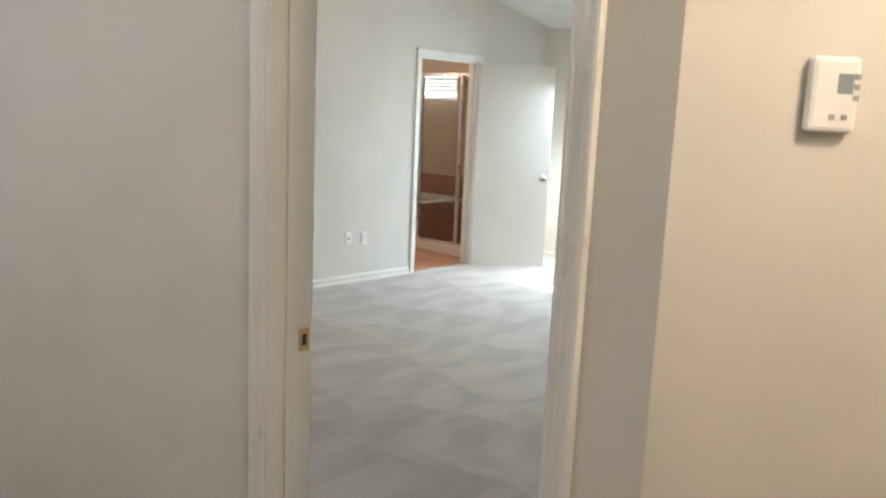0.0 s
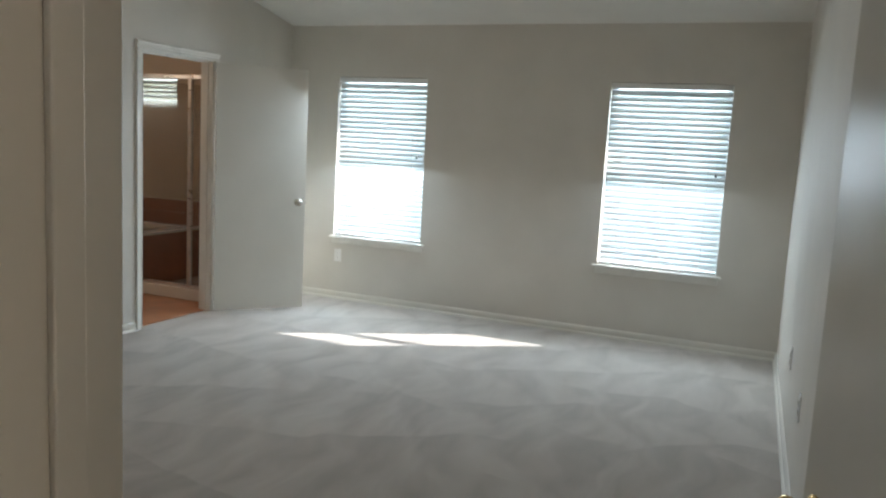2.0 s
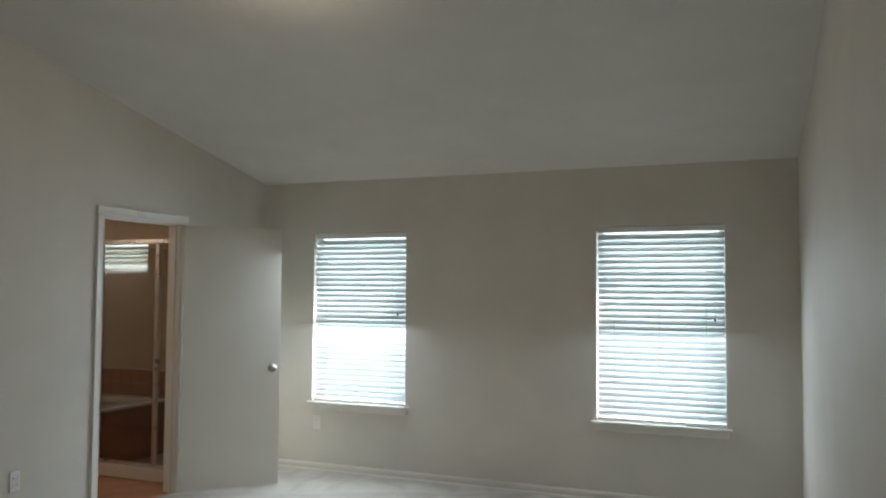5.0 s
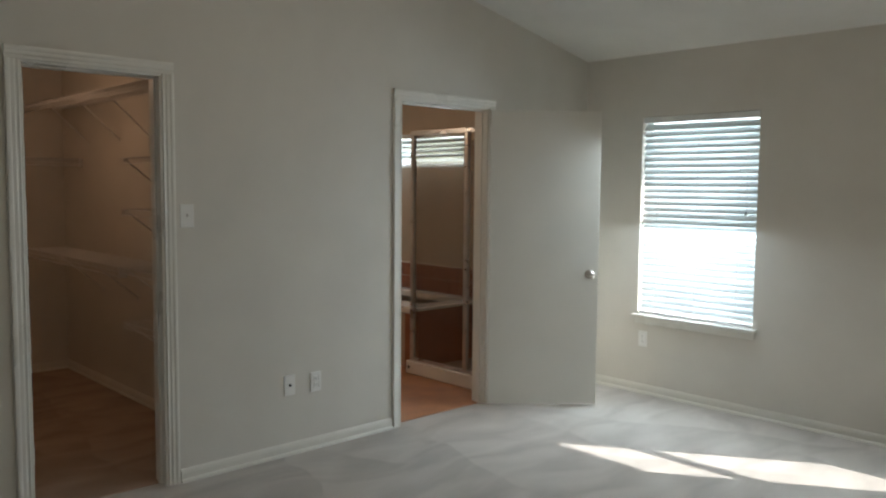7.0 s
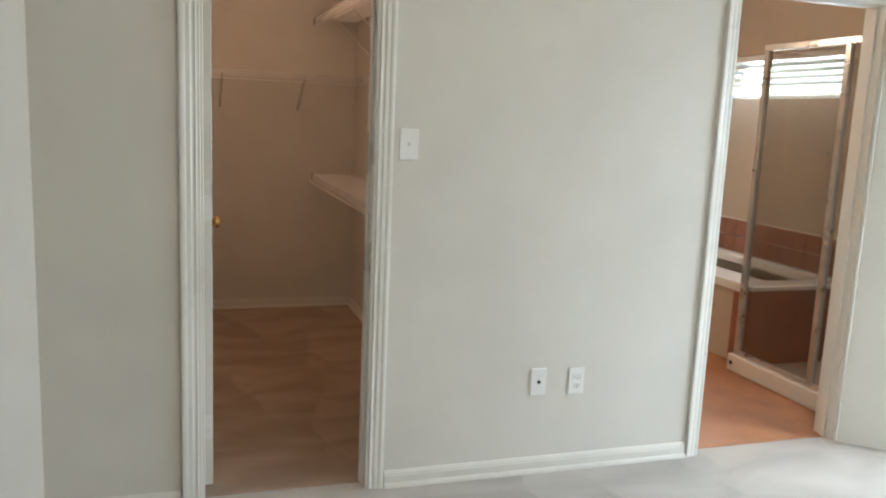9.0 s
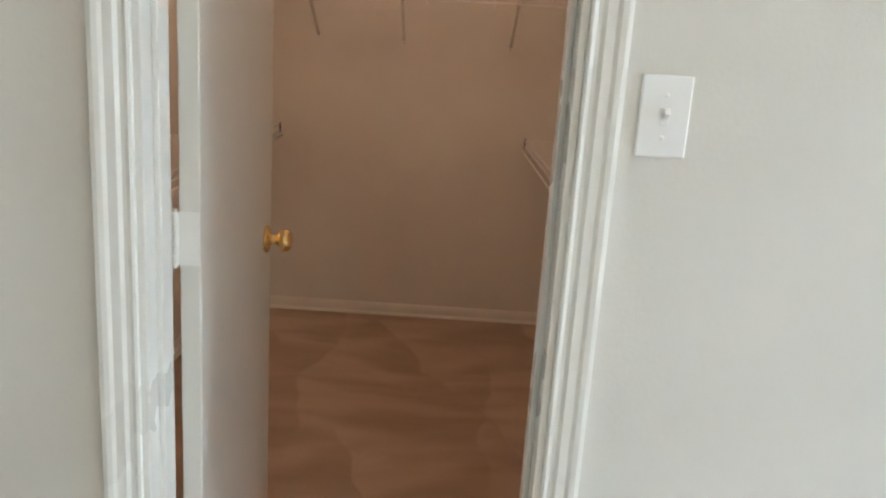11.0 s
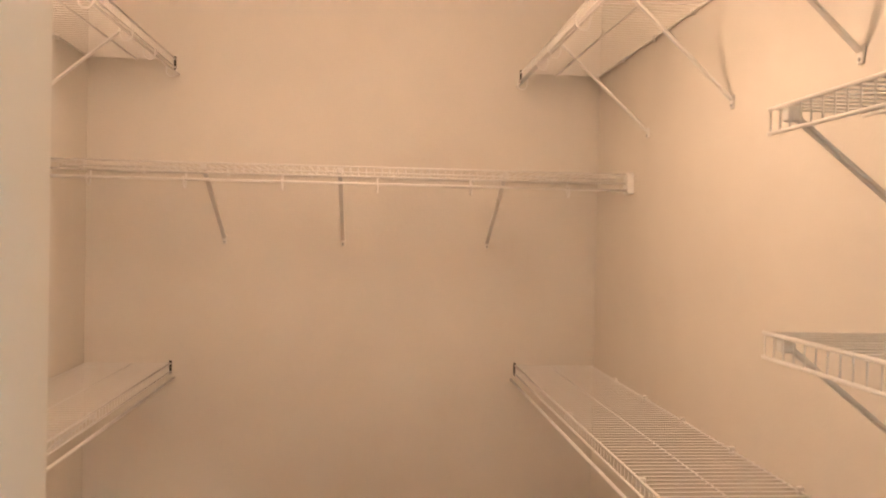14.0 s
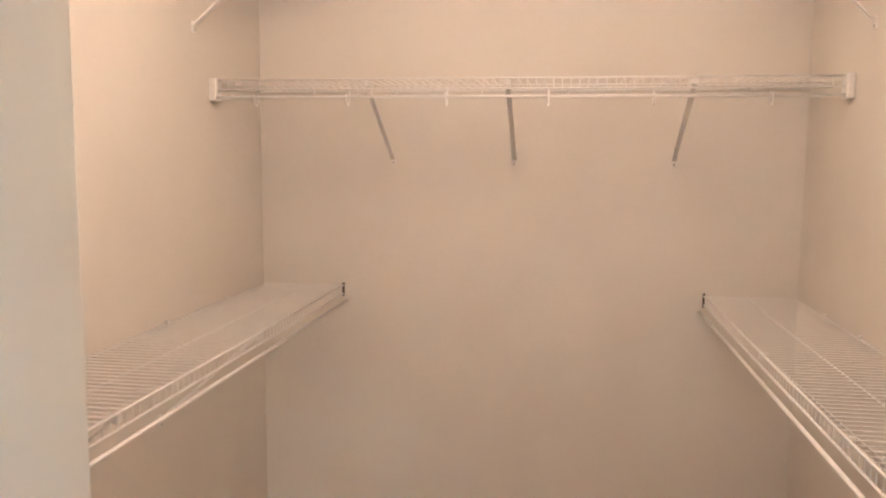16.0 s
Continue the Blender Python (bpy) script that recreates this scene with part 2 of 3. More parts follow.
def add_lathe(bm, profile, seg=24, m=None):
    """Turns a profile of (radius, height) about z."""
    rings = []
    for r, z in profile:
        rings.append([bm.verts.new((r * math.cos(2 * math.pi * i / seg), r * math.sin(2 * math.pi * i / seg), z)) for i in range(seg)])
    for p, q in zip(rings, rings[1:]):
        for i in range(seg):
            bm.faces.new((p[i], p[(i + 1) % seg], q[(i + 1) % seg], q[i]))
    bm.faces.new(list(reversed(rings[0])))
    bm.faces.new(rings[-1])
    if m is not None:
        bmesh.ops.transform(bm, matrix=m, verts=[v for ring in rings for v in ring])


def add_extrusion(bm, profile, length, m):
    """A closed profile in (y, z), drawn out along x from 0 to length, then placed by m."""
    a = [bm.verts.new((0, y, z)) for y, z in profile]
    b = [bm.verts.new((length, y, z)) for y, z in profile]
    n = len(profile)
    for i in range(n):
        bm.faces.new((a[i], a[(i + 1) % n], b[(i + 1) % n], b[i]))
    bm.faces.new(list(reversed(a)))
    bm.faces.new(b)
    bmesh.ops.transform(bm, matrix=m, verts=a + b)


def mesh_from(name, bm, mat, smooth=False):
    bmesh.ops.recalc_face_normals(bm, faces=bm.faces)
    me = bpy.data.meshes.new(name)
    bm.to_mesh(me)
    bm.free()
    me.materials.append(mat)
    if smooth:
        for p in me.polygons:
            p.use_smooth = True
    return me


def part(name, bm, mat, parent=None, label="", smooth=False):
    ob = new(name, mesh_from(name, bm, mat, smooth))
    if parent is not None:
        ob.parent = parent
    return tagged(ob, label)


def empty(name, label, category="", group="", kind="", m=None):
    ob = new(name)
    if m is not None:
        ob.matrix_world = m
    return tagged(ob, label, category, group, kind)


def boxes(name, items, mat, parent=None, label="", bevel=0.0):
    bm = bmesh.new()
    for lo, hi in items:
        add_box(bm, lo, hi, bevel)
    return part(name, bm, mat, parent, label)


def structure(name, items, mat, label, category="wall"):
    return tagged(boxes(name, items, mat), label, category, "", "structure")


# ---- large structure ----
TOP = 3.4
CW = 0.058                    # casing width
DH = 2.04                     # door opening height
BY0, BY1 = -1.878, -1.088     # bath opening
CY0, CY1 = -4.020, -3.375     # closet opening
EX0, EX1 = 3.704, 4.665       # entry opening
SY = -5.775                   # room face of the entry wall
HY = -5.915                    # hall face of the entry wall
EAST = 4.335
EAST_LEAN = 0.04          # the east wall stands a little out of square
CORNER = 4.86              # where the hall wall turns away at an angle
CB, CL, CR = -3.02, -4.725, -2.848   # closet back, sides

structure("wall_west", [((-0.115, -4.72, 0), (0, CY0, TOP)), ((-0.115, CY0, DH), (0, CY1, TOP)), ((-0.115, CY1, 0), (0, BY0, TOP)),
                        ((-0.115, BY0, DH), (0, BY1, TOP)), ((-0.115, BY1, 0), (0, 0, TOP))], PAINT, "cream painted wall with closet and bathroom doorways")


def wall_with_windows(name, y0, y1, x0, x1, z1, holes, mat, label):
    items, x = [], x0
    for a, b, c, d in sorted(holes):
        items += [((x, y0, 0), (a, y1, z1)), ((a, y0, 0), (b, y1, c)), ((a, y0, d), (b, y1, z1))]
        x = b
    items.append(((x, y0, 0), (x1, y1, z1)))
    return structure(name, items, mat, label)


wall_with_windows("wall_north", 0, 0.15, -0.115, 4.6, 2.6, [W1, W2], PAINT, "cream painted wall with two windows in it")
wall_with_windows("wall_bath_north", 0, 0.15, -3.1, -0.115, 2.6, [WB], BATH_PAINT, "tan painted bathroom wall with a high window")
structure("wall_south", [((1.2, HY, 0), (EX0, SY, TOP)), ((EX0, HY, DH), (EX1, SY, TOP)), ((EX1, HY, 0), (CORNER, SY, TOP))], PAINT,
          "cream painted wall with the entry doorway")


def slant_wall(name, a, b, thick, z1, label):
    """A wall from a to b in plan; its thickness lies to the right of that way."""
    d = Vector((b[0] - a[0], b[1] - a[1], 0))
    bm = bmesh.new()
    add_box(bm, (0, -thick, 0), (d.length, 0, z1))
    bmesh.ops.transform(bm, matrix=Matrix.Translation((*a, 0)) @ Matrix.Rotation(math.atan2(d.y, d.x), 4, "Z"), verts=bm.verts)
    return tagged(part(name, bm, PAINT), label, "wall", "", "structure")


slant_wall("wall_east", (EAST + EAST_LEAN * 4.8, -4.8), (EAST - EAST_LEAN * 0.15, 0.15), 0.2, TOP, "plain cream painted wall")
structure("wall_east_return", [((EAST + EAST_LEAN * 4.8 + 0.002, -4.86, 0), (4.79, -4.802, TOP)), ((4.73, SY + 0.001, 0), (4.79, -4.861, TOP))], PAINT, "short cream wall return beside the entry doorway")
slant_wall("wall_southwest", (0.0, -4.53), (-SY - 4.53, SY), 0.115, TOP, "cream painted wall set at an angle across the corner")
slant_wall("wall_hall_angle", (5.98, HY + 5.98 - CORNER), (CORNER, HY), 0.115, 2.6, "warm cream hall wall with a thermostat")
slant_wall("wall_hall_west", (EX0 - CW + 0.004, HY), (1.3, HY - 0.42 * (EX0 - CW - 1.3)), 0.1, 2.6, "cream hall wall turning away from the entry doorway")
structure("wall_hall", [((5.95, -8.4, 0), (6.07, -4.6, 2.6)), ((1.2, -8.5, 0), (6.07, -8.4, 2.6)), ((1.2, -8.4, 0), (1.3, HY, 2.6))], PAINT, "plain cream hall walls")
structure("wall_closet_back", [((CB - 0.1, CL - 0.1, 0), (CB, CR + 0.05, 2.6))], PAINT, "cream painted closet back wall")
structure("wall_closet_south", [((CB, CL - 0.1, 0), (-0.115, CL, 2.6))], PAINT, "cream painted closet side wall")
structure("wall_closet_north", [((CB, CR, 0), (-0.115, CR + 0.05, 2.6))], PAINT, "cream painted closet side wall")
structure("wall_bath", [((-3.1, CR + 0.121, 0), (-3.0, 0, 2.6)), ((CB, CR + 0.052, 0), (-0.115, CR + 0.12, 2.6))], BATH_PAINT, "tan painted bathroom walls")

# ceilings
bm = bmesh.new()
add_extrusion(bm, [(0.1, 2.439), (-3.2, 3.132), (-6.0, 3.132), (-6.0, 3.5), (0.1, 3.5)], 4.85, Matrix.Translation((-0.11, 0, 0)))
tagged(part("ceiling", bm, CEIL), "white textured vaulted ceiling sloping down to the windows", "ceiling", "", "structure")
# Unseen eave, its depth chosen so its shadow covers the upper window half.
structure("unseen_eave", [((-3.2, 0.15, 2.42), (4.8, 0.85, 2.5))], TRIM, "unseen roof eave that keeps sun off the upper windows", "eave")
structure("ceiling_closet", [((CB - 0.1, CL - 0.1, 2.44), (-0.116, CR + 0.05, 2.5))], CEIL, "white closet ceiling", "ceiling")
structure("ceiling_bath", [((-3.1, CR + 0.055, 2.44), (-0.116, 0.0, 2.5))], BATH_PAINT, "tan bathroom ceiling", "ceiling")
structure("ceiling_hall", [((1.2, -8.5, 2.44), (6.07, HY - 0.001, 2.5)), ((CORNER - 0.1, HY - 0.001, 2.44), (6.07, -4.5, 2.5))], CEIL, "white hall ceiling", "ceiling")

# floors and ground
structure("floor", [((-3.1, -4.85, -0.12), (4.9, 0.15, 0.0)), ((4.9, -8.5, -0.12), (6.1, -4.6, 0.0)), ((0.0, -6.0, -0.12), (4.9, -4.85, 0.0)), ((1.2, -8.5, -0.12), (4.9, -6.0, 0.0))], CARPET, "beige cut-pile carpet with fresh vacuum strokes", "carpet")
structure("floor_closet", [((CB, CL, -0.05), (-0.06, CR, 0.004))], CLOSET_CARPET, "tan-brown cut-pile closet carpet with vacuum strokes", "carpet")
structure("floor_bath", [((-3.0, CR + 0.12, -0.05), (-0.05, 0.0, 0.005))], FLOOR_VINYL, "orange-brown vinyl bathroom floor", "floor")
bm = bmesh.new()
bmesh.ops.create_grid(bm, x_segments=1, y_segments=1, size=2500, matrix=Matrix.Translation((0, 0, -0.25)))
tagged(part("ground", bm, GROUND), "dry grass ground outside the house", "ground", "", "structure")

# ---- trim ----
BASE_PROFILE = [(0, 0), (0.024, 0), (0.0235, 0.006), (0.021, 0.012), (0.017, 0.016), (0.0125, 0.0175), (0.0125, 0.046), (0.0105, 0.050), (0.0105, 0.055), (0.008, 0.059), (0.004, 0.066), (0, 0.067)]


def baseboard(a, b):
    """A moulded skirting from a to b in plan, standing out to the left of that way."""
    d = Vector((b[0] - a[0], b[1] - a[1], 0))
    bm = bmesh.new()
    add_extrusion(bm, BASE_PROFILE, d.length, Matrix.Translation((*a, 0)) @ Matrix.Rotation(math.atan2(d.y, d.x), 4, "Z"))
    return tagged(part("baseboard", bm, DOOR), "cream moulded wooden baseboard along the wall", "baseboard", "", "structure")


baseboard((0, 0), (0, BY1 + CW))
baseboard((0, BY0 - CW), (0, CY1 + CW))
baseboard((0, CY0 - CW), (0, -4.53))
baseboard((0, -4.53), (-SY - 4.53, SY))
baseboard((-SY - 4.53, SY), (EX0 - CW, SY))
baseboard((EAST, 0), (0, 0))
baseboard((EAST + EAST_LEAN * 4.8, -4.8), (EAST, 0))
baseboard((EX0 - CW, HY), (1.3, HY - 0.42 * (EX0 - CW - 1.3)))
baseboard((CORNER, HY), (EX1 + CW, HY))
baseboard((5.98, HY + 5.98 - CORNER), (CORNER, HY))
baseboard((CB, CR), (CB, CL))
baseboard((-0.115, CR), (CB, CR))
baseboard((CB, CL), (-0.115, CL))

CASING_PROFILE = [(0, 0), (0.011, 0), (0.013, 0.004), (0.0105, 0.010), (0.0105, 0.016), (0.0145, 0.022), (0.0145, 0.036), (0.0175, 0.042), (0.0185, 0.050), (0.017, 0.0575), (0, CW)]


def door_frame(name, axis, c0, c1, face_a, face_b, label, sides=(True, True)):
    """Jamb, stop and moulded casing round an opening. axis 'x': the wall runs along x, 'y': along y; face_a is the lower face."""
    top = empty(name, label, "door frame", "", "structure")
    m = Matrix.Identity(4) if axis == "x" else Matrix(((0, 1, 0, 0), (1, 0, 0, 0), (0, 0, 1, 0), (0, 0, 0, 1)))
    t = 0.018

    def jamb(lo, hi, nm="jamb", bevel=0.002):
        bm = bmesh.new()
        add_box(bm, lo, hi, bevel)
        bmesh.ops.transform(bm, matrix=m, verts=bm.verts)
        part(nm, bm, TRIM, top)

    fa, fb = face_a - 0.002, face_b + 0.002
    jamb((c0, fa, 0), (c0 + t, fb, DH - t))
    jamb((c1 - t, fa, 0), (c1, fb, DH - t))
    jamb((c0, fa, DH - t), (c1, fb, DH))
    mid = (fa + fb) / 2
    jamb((c0 + t, mid - 0.018, 0), (c0 + t + 0.010, mid + 0.018, DH - t), "door_stop")
    jamb((c1 - t - 0.010, mid - 0.018, 0), (c1 - t, mid + 0.018, DH - t), "door_stop")
    jamb((c0 + t + 0.010, mid - 0.018, DH - t - 0.010), (c1 - t - 0.010, mid + 0.018, DH - t), "door_stop")
    rev = 0.006
    for on, face, s in ((sides[0], face_a, -1), (sides[1], face_b, 1)):
        if not on:
            continue
        # profile (proud, across): legs run up, head across
        for x, sgn in ((c0 + rev, -1), (c1 - rev, 1)):
            bm = bmesh.new()
            add_extrusion(bm, CASING_PROFILE, DH - rev, Matrix(((0, 0, sgn, x), (0, s, 0, face), (1, 0, 0, 0), (0, 0, 0, 1))))
            bmesh.ops.transform(bm, matrix=m, verts=bm.verts)
            part("casing", bm, TRIM, top)
        bm = bmesh.new()
        add_extrusion(bm, CASING_PROFILE, c1 - c0 - 2 * rev + 2 * CW, Matrix(((1, 0, 0, c0 + rev - CW), (0, s, 0, face), (0, 0, 1, DH - rev), (0, 0, 0, 1))))
        bmesh.ops.transform(bm, matrix=m, verts=bm.verts)
        part("casing", bm, TRIM, top)
    return top


door_frame("door_frame_closet", "y", CY0, CY1, -0.115, 0.0, "white moulded door casing round the closet doorway")
door_frame("door_frame_bath", "y", BY0, BY1, -0.115, 0.0, "white moulded door casing round the bathroom doorway")
entry_frame = door_frame("door_frame_entry", "x", EX0, EX1, HY, SY, "white moulded door casing round the entry doorway")


# ---- doors ----
KNOB_PROFILE = [(0.032, 0), (0.032, 0.004), (0.028, 0.008), (0.013, 0.010), (0.011, 0.016), (0.011, 0.026), (0.018, 0.030), (0.025, 0.037), (0.0265, 0.045), (0.025, 0.053), (0.019, 0.059), (0.008, 0.061)]


def door(name, width, hinge, angle, thick_side, metal, label, rose_label, paint=DOOR, hinge_z=(0.25, 1.09, 1.86), knob_z=0.915):
    """A flush slab door in its frame's local space: x runs from the hinge to the free edge; angle turns it in plan."""
    m = Matrix.Translation((hinge[0], hinge[1], 0)) @ Matrix.Rotation(radians(angle), 4, "Z")
    top = empty(name, label, "door", m=m)
    y0, y1 = (0, 0.035) if thick_side > 0 else (-0.035, 0)
    bm = bmesh.new()
    add_box(bm, (0.003, y0, 0.014), (width, y1, 2.015), 0.0025)
    part("leaf", bm, paint, top)
    kx = width - 0.062
    for s, y in ((1, y1), (-1, y0)):
        bm = bmesh.new()
        add_lathe(bm, KNOB_PROFILE, 28, Matrix.Translation((kx, y, knob_z)) @ Matrix.Rotation(radians(-90 * s), 4, "X"))
        part("knob", bm, metal, top, rose_label, True)
    bm = bmesh.new()
    add_box(bm, (width - 0.0005, (y0 + y1) / 2 - 0.0125, knob_z - 0.03), (width + 0.0012, (y0 + y1) / 2 + 0.0125, knob_z + 0.03), 0.0005)
    add_box(bm, (width, (y0 + y1) / 2 - 0.006, knob_z - 0.009), (width + 0.009, (y0 + y1) / 2 + 0.006, knob_z + 0.009), 0.002)
    part("latch", bm, metal, top)
    yp = y1 if thick_side < 0 else y0
    sgn = 1 if thick_side < 0 else -1
    for z in hinge_z:
        bm = bmesh.new()
        for k in range(5):
            add_rod(bm, (0, yp + sgn * 0.006, z - 0.045 + k * 0.018), (0, yp + sgn * 0.006, z - 0.0285 + k * 0.018), 0.0065, 10)
        add_box(bm, (-0.001, (y0 if sgn > 0 else y0), z - 0.045), (0.0028, y1, z + 0.045))
        add_rod(bm, (0, yp + sgn * 0.006, z - 0.05), (0, yp + sgn * 0.006, z + 0.05), 0.004, 8)
        part("hinge", bm, TRIM, top, "painted-over butt hinge")
    return top


door("door_bath", 0.75, (0.022, BY1 - 0.012), 49, -1, NICKEL, "cream flush bathroom door standing half open on carpet", "brushed nickel knob")
door("door_closet", 0.60, (-0.128, CY0 + 0.025), 181.1, -1, BRASS, "cream flush closet door opened into the closet", "polished brass knob", knob_z=0.965)
door("door_entry", 0.905, (EX1 - 0.021, SY + 0.012), 106.5, -1, BRASS, "glossy cream bedroom entry door standing wide open", "polished brass knob", DOOR_GLOSS, knob_z=0.925)

# strike plate in the entry jamb
strike = empty("strike_plate", "small brass strike plate screwed to the door jamb", "strike plate")
bm = bmesh.new()
add_box(bm, (EX0 + 0.018, SY - 0.042, 0.865), (EX0 + 0.0195, SY - 0.006, 0.93), 0.0006)
part("plate", bm, BRASS, strike)
boxes("latch_hole", [((EX0 + 0.0192, SY - 0.031, 0.882), (EX0 + 0.0202, SY - 0.017, 0.913))], DARK, strike)

# ---- windows and blinds ----
def window(name, hole, label, double_hung=True):
    x0, x1, z0, z1 = hole
    top = empty(name, label, "window", "", "structure")
    fw, ya, yb = 0.045, 0.085, 0.145
    boxes("window_frame", [((x0, ya, z0), (x0 + fw, yb, z1)), ((x1 - fw, ya, z0), (x1, yb, z1)), ((x0 + fw, ya, z0), (x1 - fw, yb, z0 + fw)), ((x0 + fw, ya, z1 - fw), (x1 - fw, yb, z1))], VINYL, top, bevel=0.002)
    zm = z0 + (z1 - z0) * 0.52
    if double_hung:
        boxes("meeting_rail", [((x0 + fw, ya + 0.008, zm - 0.024), (x1 - fw, yb - 0.01, zm + 0.024))], VINYL, top, bevel=0.002)
        spans = ((z0 + fw, zm - 0.024), (zm + 0.024, z1 - fw))
    else:
        spans = ((z0 + fw, z1 - fw),)
    for a, b in spans:
        p = boxes("pane", [((x0 + fw, 0.112, a), (x1 - fw, 0.116, b))], PANE, top)
        p.visible_shadow = False
    return top


def sill(hole):
    x0, x1, z0, z1 = hole
    top = empty("window_sill", "white painted window stool with a narrow apron", "window sill", "window sills", "structure")
    boxes("stool", [((x0 - 0.035, -0.038, z0 - 0.018), (x1 + 0.035, 0.0, z0)), ((x0 + 0.001, 0.0, z0 - 0.016), (x1 - 0.001, 0.084, z0 + 0.002))], TRIM, top, bevel=0.003)
    boxes("apron", [((x0 - 0.015, -0.014, z0 - 0.07), (x1 + 0.015, 0.0, z0 - 0.0185))], TRIM, top, bevel=0.003)


def blind(hole, pitch, depth, tilt, yc, label, cords):
    """A lowered blind: head rail, slats of one shared mesh, bottom rail, ladder cords and a pull cord."""
    x0, x1, z0, z1 = hole
    top = empty("window_blind", label, "window blind", "window blinds")
    w = x1 - x0 - 0.012
    xm = (x0 + x1) / 2
    bm = bmesh.new()
    add_box(bm, (x0 + 0.006, yc - 0.028, z1 - 0.045), (x1 - 0.006, yc + 0.028, z1 - 0.003), 0.003)
    part("head_rail", bm, VINYL, top)
    bm = bmesh.new()
    n = 6
    prof = [(-depth / 2 + depth * i / n, 0.004 * (1 - (2 * i / n - 1) ** 2)) for i in range(n + 1)]
    prof += [(y, z - 0.0022) for y, z in reversed(prof)]
    add_extrusion(bm, prof, w, Matrix.Translation((-w / 2, 0, 0)))
    me = mesh_from("slat", bm, SLAT)
    z = z1 - 0.075
    while z > z0 + 0.045:
        s = new("slat", me)
        s.parent = top
        s.matrix_world = pose(xm, yc, z, tilt + random.uniform(-1.2, 1.2), random.uniform(-0.12, 0.12), 0)
        z -= pitch
    bm = bmesh.new()
    add_box(bm, (x0 + 0.006, yc - 0.025, z0 + 0.006), (x1 - 0.006, yc + 0.025, z0 + 0.026), 0.004)
    part("bottom_rail", bm, VINYL, top)
    for cx in cords:
        bm = bmesh.new()
        for dy in (-depth * 0.40, depth * 0.40):
            add_rod(bm, (cx, yc + dy, z0 + 0.02), (cx, yc + dy, z1 - 0.03), 0.0012, 5)
        part("ladder_cord", bm, VINYL, top)
    bm = bmesh.new()
    add_rod(bm, (x1 - 0.07, yc - 0.04, z1 - 0.66), (x1 - 0.07, yc - 0.04, z1 - 0.03), 0.001, 5)
    part("pull_cord", bm, VINYL, top)
    bm = bmesh.new()
    add_lathe(bm, [(0.003, 0), (0.008, 0.004), (0.009, 0.012), (0.006, 0.026), (0.002, 0.032)], 10, Matrix.Translation((x1 - 0.07, yc - 0.04, z1 - 0.69)))
    part("cord_tassel", bm, GREY, top, "small grey cord tassel", True)
    return top


for k, hole in enumerate((W1, W2)):
    window("window_%d" % (k + 1), hole, "white vinyl single-hung window behind lowered blinds")
    sill(hole)
    blind(hole, 0.0445, 0.054, 51, 0.035, "white horizontal slat blind lowered over the whole window", (hole[0] + 0.13, (hole[0] + hole[1]) / 2, hole[1] - 0.13))
window("window_3", WB, "small high bathroom window behind a blind", False)
blind(WB, 0.0445, 0.054, 38, 0.035, "white horizontal slat blind over the bathroom window", (WB[0] + 0.15, WB[1] - 0.15))

# ---- plates on the walls ----
def plate_screws(top, m, zs):
    for z in zs:
        bm = bmesh.new()
        add_lathe(bm, [(0.0035, 0), (0.0035, 0.001), (0.002, 0.0016)], 10, m @ Matrix.Translation((0, 0.0062, z)) @ Matrix.Rotation(radians(-90), 4, "X"))
        part("screw", bm, PLATE, top)


def wall_plate(name, m, kind, label, category, w=0.07, h=0.115):
    """A plate whose back lies on the local xz plane and which faces local +y."""
    top = empty(name, label, category, "wall plates")
    bm = bmesh.new()
    add_box(bm, (-w / 2, 0, -h / 2), (w / 2, 0.0065, h / 2), 0.0025, m)
    part("cover_plate", bm, PLATE, top)
    if kind == "switch":
        bm = bmesh.new()
        add_box(bm, (-0.006, 0.006, -0.0125), (0.006, 0.0078, 0.0125), 0.0006, m)
        part("toggle_slot", bm, PLATE, top)
        bm = bmesh.new()
        add_box(bm, (-0.0042, 0, -0.005), (0.0042, 0.018, 0.005), 0.0015, m @ Matrix.Translation((0, 0.004, 0)) @ Matrix.Rotation(radians(28), 4, "X"))
        part("toggle", bm, PLATE, top)
        plate_screws(top, m, (-0.03, 0.03))
    elif kind == "outlet":
        for z in (-0.0195, 0.0195):
            bm = bmesh.new()
            add_box(bm, (-0.0165, 0.006, z - 0.0142), (0.0165, 0.0085, z + 0.0142), 0.004, m)
            r = part("receptacle", bm, PLATE, top)
            bm = bmesh.new()
            for x in (-0.0062, 0.0062):
                add_box(bm, (x - 0.001, 0.008, z - 0.002), (x + 0.001, 0.0088, z + 0.006), 0, m)
            add_box(bm, (-0.002, 0.008, z - 0.0095), (0.002, 0.0088, z - 0.0055), 0, m)
            part("slots", bm, DARK, r)
        plate_screws(top, m, (0,))
    elif kind == "coax":
        bm = bmesh.new()
        add_lathe(bm, [(0.0075, 0), (0.0075, 0.003), (0.0048, 0.003), (0.0048, 0.012), (0.003, 0.0121)], 12, m @ Matrix.Translation((0, 0.006, 0)) @ Matrix.Rotation(radians(-90), 4, "X"))
        part("coax_jack", bm, DARK, top)
        plate_screws(top, m, (-0.042, 0.042))
    return top


WEST = Matrix.Rotation(radians(-90), 4, "Z")


def on_west(y, z):
    return Matrix.Translation((0.0, y, z)) @ WEST


